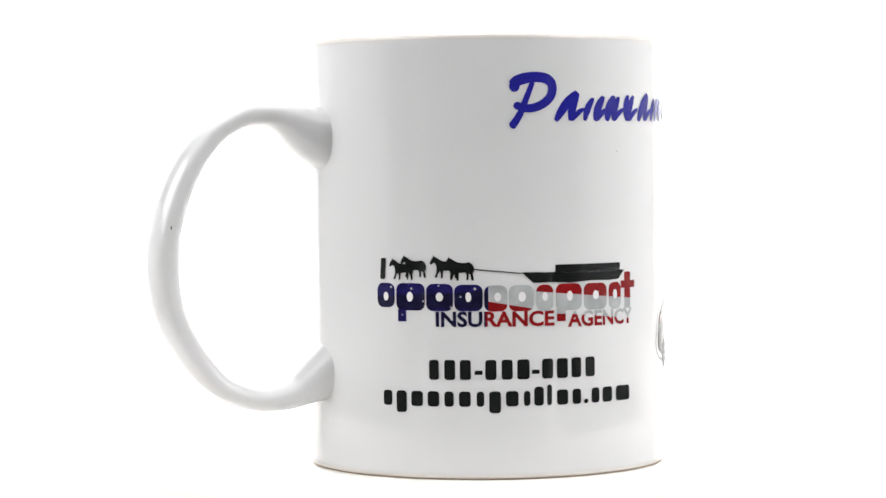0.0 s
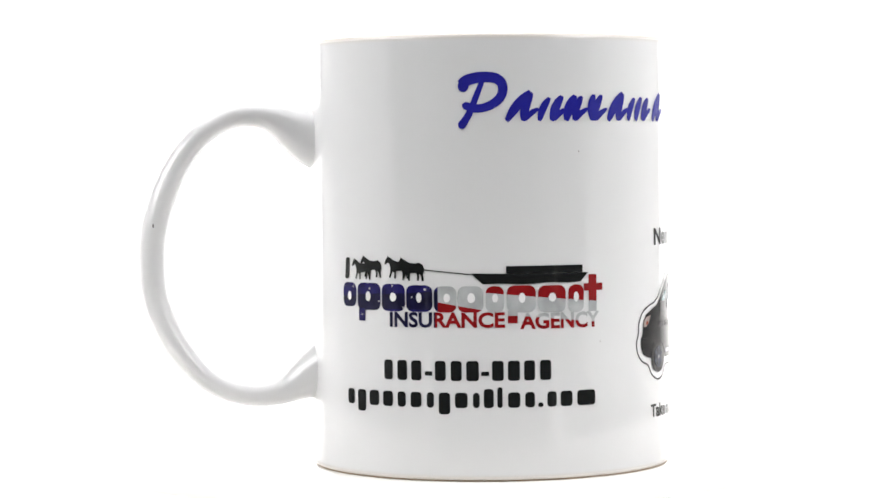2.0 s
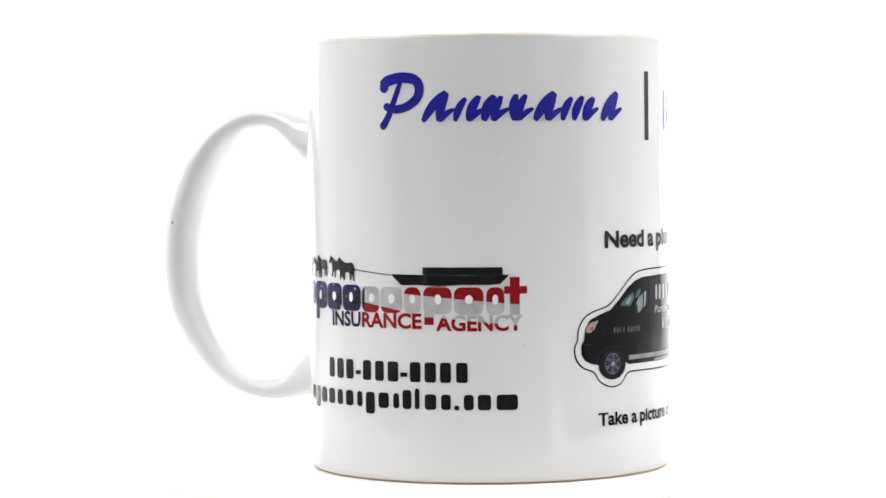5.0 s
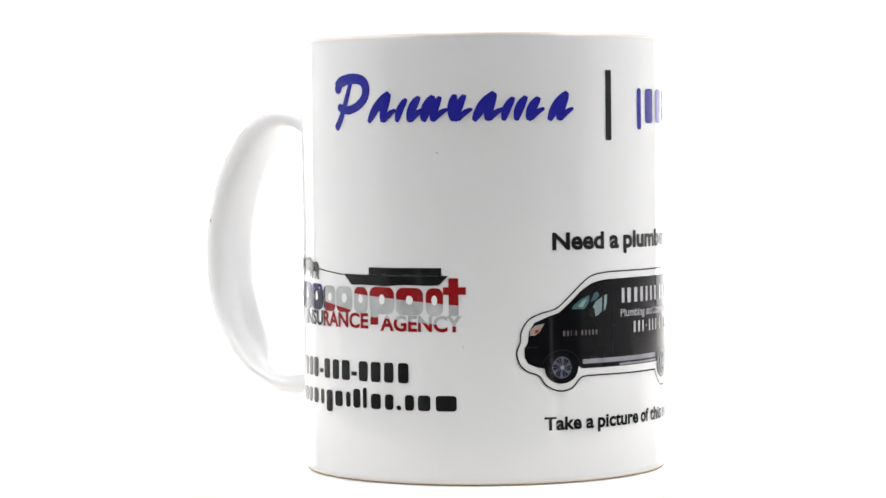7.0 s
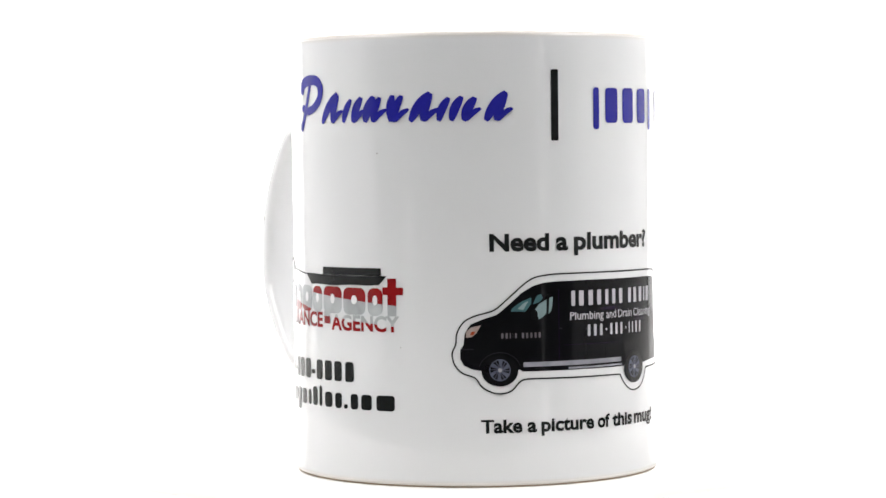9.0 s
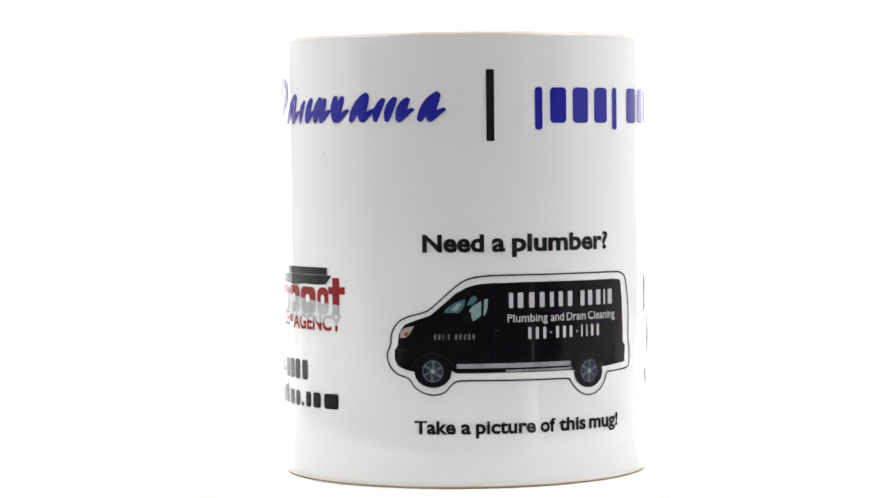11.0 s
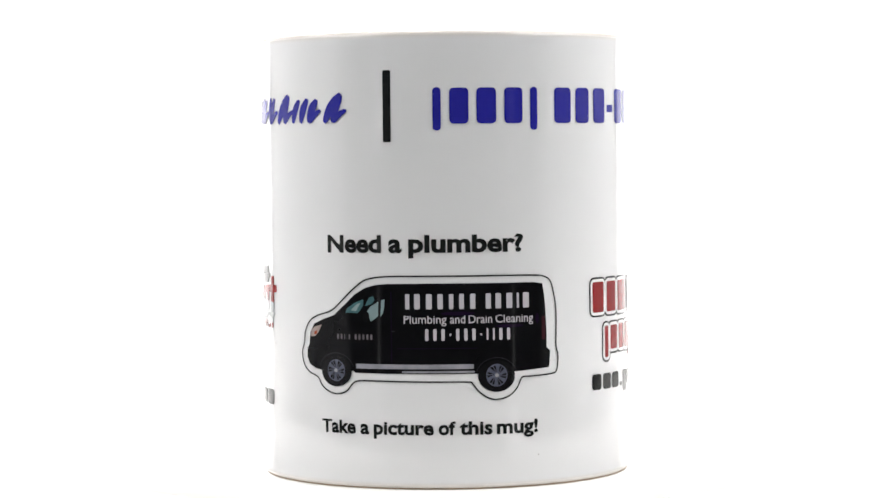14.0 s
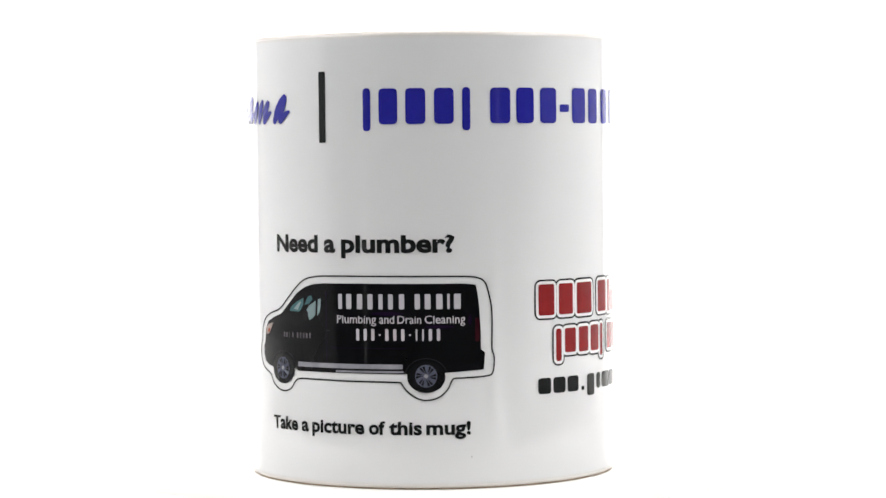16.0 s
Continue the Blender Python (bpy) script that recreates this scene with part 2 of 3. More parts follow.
def mug_handle(mug):
    # reach from the axis, height, half thickness, half width
    rows = [(38.2, 74.0, 7.9, 9.4), (41.7, 74.9, 6.7, 8.7), (44.5, 76.3, 5.4, 8.1), (47.2, 77.9, 4.25, 7.7), (50.0, 79.1, 3.45, 7.5), (53.6, 79.75, 3.1, 7.4), (58.0, 79.45, 3.0, 7.4),
            (62.1, 77.7, 2.85, 7.4), (66.15, 74.85, 3.0, 7.4), (69.85, 70.3, 3.15, 7.4), (72.7, 65.2, 3.25, 7.4), (75.1, 58.9, 3.4, 7.4), (76.6, 52.5, 3.45, 7.4), (76.9, 46.2, 3.45, 7.4),
            (76.5, 39.7, 3.4, 7.4), (74.8, 33.8, 3.4, 7.4), (72.0, 28.3, 3.3, 7.3), (68.4, 23.4, 3.1, 7.3), (64.3, 19.5, 2.85, 7.2), (59.5, 17.15, 2.85, 7.2), (54.9, 16.2, 2.9, 7.2),
            (50.4, 16.5, 3.2, 7.3), (46.9, 17.5, 3.65, 7.6), (43.9, 19.1, 4.65, 8.1), (41.4, 20.6, 5.8, 8.6), (38.2, 22.2, 7.4, 9.2)]
    path = spline(rows, 5)
    bm = bmesh.new()
    rings = []
    segs = 36
    for i, (r, z, a, w) in enumerate(path):
        p, q = path[max(i - 1, 0)], path[min(i + 1, len(path) - 1)]
        d = Vector((q[0] - p[0], q[1] - p[1])).normalized()
        end = max(0.0, 1 - min(i, len(path) - 1 - i) / 14)
        nrm = (Vector((-d.y, d.x)) * (1 - 0.6 * end) + Vector((0, 1 if d.dot(Vector((1, 0))) > 0 else -1)) * 0.6 * end).normalized()
        ring = []
        for k in range(segs):
            t = 2 * math.pi * k / segs
            c, s = math.cos(t), math.sin(t)
            c, s = math.copysign(abs(c) ** 0.82, c), math.copysign(abs(s) ** 0.82, s)
            ring.append(bm.verts.new(((r + nrm.x * a * c) * 0.001, w * s * 0.001, (z + nrm.y * a * c) * 0.001)))
        rings.append(ring)
    for a, b in zip(rings, rings[1:]):
        for k in range(segs):
            bm.faces.new((a[k], a[(k + 1) % segs], b[(k + 1) % segs], b[k]))
    bm.faces.new(rings[0])
    bm.faces.new(rings[-1])
    bmesh.ops.recalc_face_normals(bm, faces=bm.faces)
    ob = part("handle", bm, GLAZE, mug, "white glazed loop handle", True)
    ob.rotation_euler = (0, 0, radians(HANDLE))
    # a dark speck in the glaze of the handle
    sp = bmesh.new()
    bmesh.ops.create_icosphere(sp, subdivisions=2, radius=0.001, matrix=pose(0.0765, 0.0070, 0.05486) @ Matrix.Diagonal((0.30, 0.45, 0.85, 1)))
    part("glaze_speck", sp, IRON_SPECK, ob, "dark speck in the glaze", True)


# ---------------------------------------------------------------- print on the mug, laid out flat in mm and wrapped


class Flat:
    """A flat drawing in mm: s runs round the mug, z up it."""

    def __init__(self, bm=None):
        self.bm = bm or bmesh.new()

    def poly(self, pts, at=0.0):
        f = self.bm.faces.new([self.bm.verts.new((x, y, at)) for x, y in pts])
        bmesh.ops.triangulate(self.bm, faces=[f])
        return self

    def bar(self, s0, s1, z0, z1, r=0.0, lean=0.0, at=0.0):
        """A bar with rounded corners, leaning by that many mm over its height."""
        r = min(r, (s1 - s0) / 2 - 1e-4, (z1 - z0) / 2 - 1e-4)
        pts = []
        for cx, cy, a0 in ((s1 - r, z1 - r, 0), (s0 + r, z1 - r, 90), (s0 + r, z0 + r, 180), (s1 - r, z0 + r, 270)):
            for k in range(5 if r > 0 else 1):
                a = radians(a0 + 22.5 * k)
                pts.append((cx + max(r, 0) * math.cos(a), cy + max(r, 0) * math.sin(a)))
        return self.poly([(x + lean * (y - z0) / (z1 - z0), y) for x, y in pts], at)

    def oval(self, s, z, a, b, n=28, at=0.0):
        return self.poly([(s + a * math.cos(2 * math.pi * k / n), z + b * math.sin(2 * math.pi * k / n)) for k in range(n)], at)

    def stroke(self, pts, width, closed=False, at=0.0):
        """A pen line; width is one number or one for each end."""
        w0, w1 = width if isinstance(width, tuple) else (width, width)
        n = len(pts)
        left, right = [], []
        for i in range(n):
            p = pts[(i - 1) % n] if closed else pts[max(i - 1, 0)]
            q = pts[(i + 1) % n] if closed else pts[min(i + 1, n - 1)]
            d = Vector((q[0] - p[0], q[1] - p[1])).normalized()
            h = (w0 + (w1 - w0) * i / max(n - 1, 1)) / 2
            left.append(self.bm.verts.new((pts[i][0] - d.y * h, pts[i][1] + d.x * h, at)))
            right.append(self.bm.verts.new((pts[i][0] + d.y * h, pts[i][1] - d.x * h, at)))
        for i in range(n if closed else n - 1):
            j = (i + 1) % n
            self.bm.faces.new((right[i], right[j], left[j], left[i]))
        return self

    def text(self, words, s0, s1, z0, cap, bold=0.03, tall=0.0):
        """Words from s0 to s1 on the base line z0, capitals cap mm high; tall: the small letters' height as a share of that."""
        def outline(string):
            cu = bpy.data.curves.new("words", "FONT")
            cu.body, cu.offset, cu.resolution_u, cu.size = string, bold, 3, 1.0
            ob = bpy.data.objects.new("words", cu)
            scene.collection.objects.link(ob)
            me = bpy.data.meshes.new_from_object(ob.evaluated_get(bpy.context.evaluated_depsgraph_get()))
            bpy.data.objects.remove(ob)
            bpy.data.curves.remove(cu)
            co = np.empty(len(me.vertices) * 3, np.float32)
            me.vertices.foreach_get("co", co)
            return me, co.reshape(-1, 3)
        me, co = outline("H")
        top, low = co[:, 1].max(), co[:, 1].min()
        bpy.data.meshes.remove(me)
        me, co = outline("x")
        mid = (co[:, 1].max() - low) / (top - low)
        bpy.data.meshes.remove(me)

        def raised(y):
            if tall <= 0 or y <= 0 or y >= 1:
                return y
            return y * tall / mid if y < mid else tall + (y - mid) * (1 - tall) / (1 - mid)
        me, co = outline(words)
        x0, x1 = co[:, 0].min(), co[:, 0].max()
        vs = [self.bm.verts.new((s0 + (c[0] - x0) / (x1 - x0) * (s1 - s0), z0 + raised((c[1] - low) / (top - low)) * cap, 0)) for c in co]
        for p in me.polygons:
            try:
                self.bm.faces.new([vs[i] for i in p.vertices])
            except ValueError:
                pass
        bpy.data.meshes.remove(me)
        return self

    def cut(self, s, z, ns, nz):
        """Keep what lies on the far side of a line through (s, z) along its normal."""
        geom = self.bm.verts[:] + self.bm.edges[:] + self.bm.faces[:]
        bmesh.ops.bisect_plane(self.bm, geom=geom, plane_co=(s, z, 0), plane_no=(ns, nz, 0), clear_inner=True)
        return self

    def copy(self):
        return Flat(self.bm.copy())

    def wrap(self, name, mat, parent, lift, label="", step=1.2):
        """Bend the drawing round the mug, lift mm above the glaze."""
        bm = self.bm
        xs = [v.co.x for v in bm.verts]
        for k in range(math.ceil(min(xs) / step), math.floor(max(xs) / step) + 1):
            bmesh.ops.bisect_plane(bm, geom=bm.verts[:] + bm.edges[:] + bm.faces[:], plane_co=(k * step + 0.0137, 0, 0), plane_no=(1, 0, 0), dist=1e-5)
        for f in bm.faces:
            if f.normal.z < 0:
                f.normal_flip()
        normals = []
        for v in bm.verts:
            a = v.co.x / R
            r = (R + lift + v.co.z) * 0.001
            normals.append((math.cos(a), math.sin(a), 0))
            v.co = (r * math.cos(a), r * math.sin(a), v.co.y * 0.001)
        bm.normal_update()
        ob = part(name, bm, mat, parent, label, True)
        ob.data.normals_split_custom_set_from_vertices(normals)
        return ob


def wrap_each(flat, name, mat, parent, lift, label=""):
    """Every separate piece of the drawing becomes a part of its own."""
    bm = flat.bm
    left = set(bm.faces)
    out = []
    while left:
        todo = [left.pop()]
        piece = list(todo)
        while todo:
            for e in todo.pop().edges:
                for g in e.link_faces:
                    if g in left:
                        left.remove(g)
                        piece.append(g)
                        todo.append(g)
        one = Flat()
        known = {}
        for g in piece:
            for v in g.verts:
                if v not in known:
                    known[v] = one.bm.verts.new(v.co)
            one.bm.faces.new([known[v] for v in g.verts])
        out.append(one.wrap(name, mat, parent, lift, label))
    bm.free()
    return out


def char_bars(flat, widths, s0, s1, z0, z1, gap=0.16, rise=(), r=0.35):
    """One plain bar for each character; a width below 0 is a blank, rise gives (index, low, high) where a bar differs."""
    total = sum(abs(w) for w in widths)
    unit = (s1 - s0) / total
    s = s0
    special = {i: (lo, hi) for i, lo, hi in rise}
    for i, w in enumerate(widths):
        if w > 0:
            lo, hi = special.get(i, (z0, z1))
            g = gap * unit * 0.5
            flat.bar(s + g, s + w * unit - g, lo, hi, r)
        s += abs(w) * unit
    return flat


def print_top_line(mug):
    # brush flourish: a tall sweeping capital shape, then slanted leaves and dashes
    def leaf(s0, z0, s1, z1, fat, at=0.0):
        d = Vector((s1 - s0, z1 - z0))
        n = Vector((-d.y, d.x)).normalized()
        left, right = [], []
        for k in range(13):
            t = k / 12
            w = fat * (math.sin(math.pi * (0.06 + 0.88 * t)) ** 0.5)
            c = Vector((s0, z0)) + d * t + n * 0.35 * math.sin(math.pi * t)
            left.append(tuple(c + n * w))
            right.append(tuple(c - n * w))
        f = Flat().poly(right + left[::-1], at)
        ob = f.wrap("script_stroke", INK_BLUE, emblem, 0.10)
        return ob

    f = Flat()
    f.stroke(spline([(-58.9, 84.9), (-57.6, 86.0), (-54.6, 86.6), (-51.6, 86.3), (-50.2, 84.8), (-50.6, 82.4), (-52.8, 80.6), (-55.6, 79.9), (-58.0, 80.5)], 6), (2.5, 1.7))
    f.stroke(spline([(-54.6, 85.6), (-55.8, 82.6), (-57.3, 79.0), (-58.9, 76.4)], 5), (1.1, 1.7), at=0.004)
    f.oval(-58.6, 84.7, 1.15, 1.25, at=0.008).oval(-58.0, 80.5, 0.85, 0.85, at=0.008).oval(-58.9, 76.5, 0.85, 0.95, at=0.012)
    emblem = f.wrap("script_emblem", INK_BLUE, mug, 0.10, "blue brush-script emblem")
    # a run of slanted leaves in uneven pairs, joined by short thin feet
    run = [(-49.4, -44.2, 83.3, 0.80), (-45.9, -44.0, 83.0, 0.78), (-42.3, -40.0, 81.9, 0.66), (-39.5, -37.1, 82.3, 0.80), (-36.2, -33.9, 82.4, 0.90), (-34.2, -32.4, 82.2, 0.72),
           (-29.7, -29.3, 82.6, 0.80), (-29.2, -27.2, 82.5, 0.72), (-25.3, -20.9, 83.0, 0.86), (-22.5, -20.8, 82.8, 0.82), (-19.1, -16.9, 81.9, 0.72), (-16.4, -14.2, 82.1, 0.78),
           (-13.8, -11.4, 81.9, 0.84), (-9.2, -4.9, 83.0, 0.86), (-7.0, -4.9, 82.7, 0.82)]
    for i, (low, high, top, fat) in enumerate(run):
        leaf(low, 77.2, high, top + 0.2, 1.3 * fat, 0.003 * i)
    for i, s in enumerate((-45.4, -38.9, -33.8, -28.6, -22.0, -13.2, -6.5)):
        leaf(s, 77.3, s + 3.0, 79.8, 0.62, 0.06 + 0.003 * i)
    f = Flat().bar(5.0, 6.7, 72.9, 87.9, 0.2)
    f.wrap("printed_bar", INK_BLACK, mug, 0.10, "upright black printed bar")
    f = Flat()
    f.bar(15.6, 17.3, 75.2, 84.2, 0.7)
    f.bar(36.7, 38.4, 75.2, 84.2, 0.7)
    for a, b in ((18.6, 23.6), (24.3, 29.5), (30.3, 35.4), (42.2, 47.8), (48.2, 53.5), (54.1, 59.6), (63.5, 69.3), (69.5, 74.5), (75.6, 80.4), (81.4, 86.6)):
        f.bar(a + 0.5, b - 0.5, 76.6, 84.1, 0.9)
    f.bar(60.1, 63.0, 79.0, 80.6, 0.2)
    wrap_each(f, "number_bar", INK_BLUE, mug, 0.10, "blue bar in place of a numeral")


def print_agency(mug):
    # letter-sized plain blocks: start, end, low, high
    blocks = [(-90.2, -85.7, 37.2, 42.5), (-78.2, -72.2, 36.5, 42.4), (-71.95, -65.8, 36.5, 42.2), (-65.5, -60.5, 36.4, 42.0),
              (-60.2, -54.7, 36.4, 42.0), (-54.2, -50.3, 36.3, 42.0), (-49.7, -43.4, 36.3, 42.1), (-42.9, -36.6, 36.2, 42.0), (-36.0, -32.2, 36.1, 42.0)]
    f = Flat()
    for a, b, lo, hi in blocks:
        f.bar(a, b, lo, hi, 1.5)
    f.bar(-84.9, -82.9, 34.2, 36.9, 0.1, at=0.004)
    f.bar(-49.5, -47.4, 34.0, 36.8, 0.1, at=0.004)
    f.bar(-31.0, -28.9, 36.1, 44.1, 0.15)
    f.bar(-32.2, -27.3, 40.6, 42.2, 0.15, at=0.004)
    lead = Flat().bar(-85.3, -78.5, 36.6, 42.5, 1.5)
    logo = lead.copy().cut(-82, 40.1, -0.06, 1).wrap("block_emblem", INK_NAVY, mug, 0.10, "navy, red and silver block emblem")
    lead.cut(-82, 40.1, 0.06, -1).wrap("dark_block", INK_NIGHT, logo, 0.10)
    navy = f.copy().cut(-64.6, 0, -1, 0)
    wrap_each(navy.copy().cut(-78, 40.1, -0.06, 1), "navy_block", INK_NAVY, logo, 0.10)
    low = navy.cut(-78, 40.1, 0.06, -1)
    wrap_each(low.copy().cut(0, 36.9, 0, -1), "navy_block", INK_NAVY, logo, 0.10)
    wrap_each(low.cut(0, 36.9, 0, 1), "dark_block", INK_NIGHT, logo, 0.10)
    mid = f.copy().cut(-64.6, 0, 1, 0).cut(-54.4, 0, -1, 0)
    wrap_each(mid.copy().cut(-65, 38.6, 0.17, 1), "silver_block", INK_SILVER, logo, 0.10)
    wrap_each(mid.cut(-65, 38.6, -0.17, -1), "red_block", INK_RED, logo, 0.10)
    end = f.cut(-54.4, 0, 1, 0)
    e2 = end.copy()
    wrap_each(end.copy().cut(-50, 40.2, 0.09, 1), "red_block", INK_RED, logo, 0.10)
    wrap_each(end.cut(-50, 40.2, -0.09, -1).cut(0, 35.6, 0, 1), "silver_block", INK_SILVER, logo, 0.10)
    e2.cut(0, 35.6, 0, -1).wrap("red_block", INK_RED, logo, 0.10)
    dots = Flat()
    for k, s in enumerate((-87.9, -82.0, -75.2, -68.9, -62.6, -57.3, -52.2, -46.4, -39.7, -34.1)):
        a, b = 0.62 + 0.1 * (k % 3), 0.95 + 0.12 * (k % 2)
        z = 39.6 - 0.004 * (s + 88)
        dots.oval(s, z, a, b)
    wrap_each(dots, "pale_dot", INK_WHITE, logo, 0.15)
    flecks = Flat()
    for s, z, r in ((-86.6, 41.6, 0.35), (-81.6, 41.3, 0.4), (-78.9, 38.6, 0.35), (-75.4, 42.0, 0.3), (-72.6, 37.3, 0.4), (-67.5, 41.3, 0.45), (-83.8, 35.6, 0.3), (-70.6, 39.6, 0.3)):
        flecks.poly([(s + (r if k % 2 else 0.4 * r) * math.cos(k * math.pi / 5), z + (r if k % 2 else 0.4 * r) * math.sin(k * math.pi / 5)) for k in range(10)])
    wrap_each(flecks, "star_fleck", INK_PALE, logo, 0.15)

    w = Flat().text("INSURANCE", -76.1, -50.1, 33.1, 3.3, 0.032)
    w.copy().cut(-65.2, 0, -1, 0).wrap("lettering", INK_NIGHT, mug, 0.10, "dark navy block capitals")
    w.cut(-65.2, 0, 1, 0).wrap("lettering", INK_RED, mug, 0.10, "red block capitals")
    w = Flat().text("AGENCY", -46.9, -28.2, 32.7, 3.4, 0.032)
    w.copy().cut(-47, 35.6, 0.10, 1).wrap("lettering", INK_SILVER, mug, 0.10, "grey upper half of block capitals")
    w.cut(-47, 35.6, -0.10, -1).wrap("lettering", INK_RED, mug, 0.10, "red lower half of block capitals")

    # canal barge on a tow line
    barge = Flat().poly([(-57.4, 44.75), (-49.7, 44.62), (-40.0, 44.55), (-31.1, 44.6), (-33.0, 42.65), (-36, 42.5), (-41, 42.6), (-46, 42.3), (-51, 42.5), (-54.8, 42.4)])
    barge = barge.wrap("barge_picture", INK_BLACK, mug, 0.16, "black printed canal barge on a tow line")
    Flat().bar(-49.8, -32.5, 44.66, 46.25, 0.1).wrap("cabin", INK_BLACK, barge, 0.16)
    Flat().stroke([(-67.6, 45.5), (-62.5, 45.0), (-57.4, 44.5)], 0.22).wrap("tow_line", INK_BLACK, barge, 0.16)
    # tow horses in line
    horse = [(0.0, 3.75), (0.35, 4.5), (0.8, 5.15), (0.95, 5.6), (1.2, 5.25), (1.8, 5.0), (2.6, 4.5), (3.3, 4.2), (4.5, 4.1), (5.8, 4.3), (6.6, 3.8), (6.95, 3.0), (7.0, 1.7), (6.7, 2.1), (6.7, 1.3), (6.9, 0.0),
             (6.35, 0.0), (6.15, 1.2), (5.65, 1.8), (5.75, 1.1), (5.6, 0.1), (5.1, 0.1), (5.2, 1.2), (4.9, 1.9), (3.4, 1.8), (3.35, 1.2), (3.3, 0.0), (2.8, 0.0), (2.85, 1.2), (2.5, 1.8), (2.1, 1.1),
             (1.75, 0.1), (1.25, 0.2), (1.7, 1.4), (1.75, 2.6), (1.5, 3.4), (1.1, 3.9), (0.5, 3.4), (0.1, 3.4)]
    for i, (s, z, k) in enumerate(((-87.0, 43.2, 0.84), (-84.2, 43.7, 0.87), (-77.3, 43.6, 0.88), (-74.0, 43.1, 0.92))):
        Flat().poly([(s + a * k, z + b * k) for a, b in horse], 0.004 * i).wrap("horse_picture", INK_BLACK, mug, 0.16, "small black printed tow horse")
    f = Flat().bar(-89.4, -88.1, 43.3, 47.9, 0.4, 0.3)
    f.wrap("printed_mark", INK_BLACK, mug, 0.16, "small upright black mark")

    f = Flat()
    for i, (a, b) in enumerate(((-78.0, -75.2), (-74.6, -71.6), (-71.2, -68.2), (-67.7, -66.0), (-65.7, -62.7), (-62.2, -59.2), (-58.8, -55.5), (-55.3, -53.6), (-53.3, -50.2), (-49.9, -46.7), (-46.4, -43.4), (-42.9, -39.8))):
        if i in (3, 7):
            f.bar(a, b, 22.8, 23.7, 0.1)
        else:
            f.bar(a + 0.3, b - 0.3, 21.7, 26.0, 0.6)
    wrap_each(f, "number_bar", INK_BLACK, mug, 0.10, "black bar in place of a numeral")
    f = Flat()
    spans = ((-89.1, -86.3), (-85.8, -82.7), (-82.2, -78.9), (-78.4, -75.2), (-74.6, -72.0), (-71.4, -68.3), (-67.6, -65.4), (-64.9, -61.8), (-61.3, -58.0), (-57.4, -55.4), (-55.1, -52.4),
             (-51.9, -50.8), (-49.9, -46.7), (-46.2, -43.5), (-43.1, -41.9), (-41.3, -38.6), (-38.3, -34.9), (-34.3, -29.2))
    for i, (a, b) in enumerate(spans):
        inset = 0.28 if b - a > 1.5 else 0.0
        f.bar(a + inset, b - inset, 14.5 if i in (1, 7) else 15.9, {10: 20.0, 11: 20.4, 14: 16.9}.get(i, 19.2), 0.7)
    wrap_each(f, "address_bar", INK_BLACK, mug, 0.10, "black bar in place of a web address")


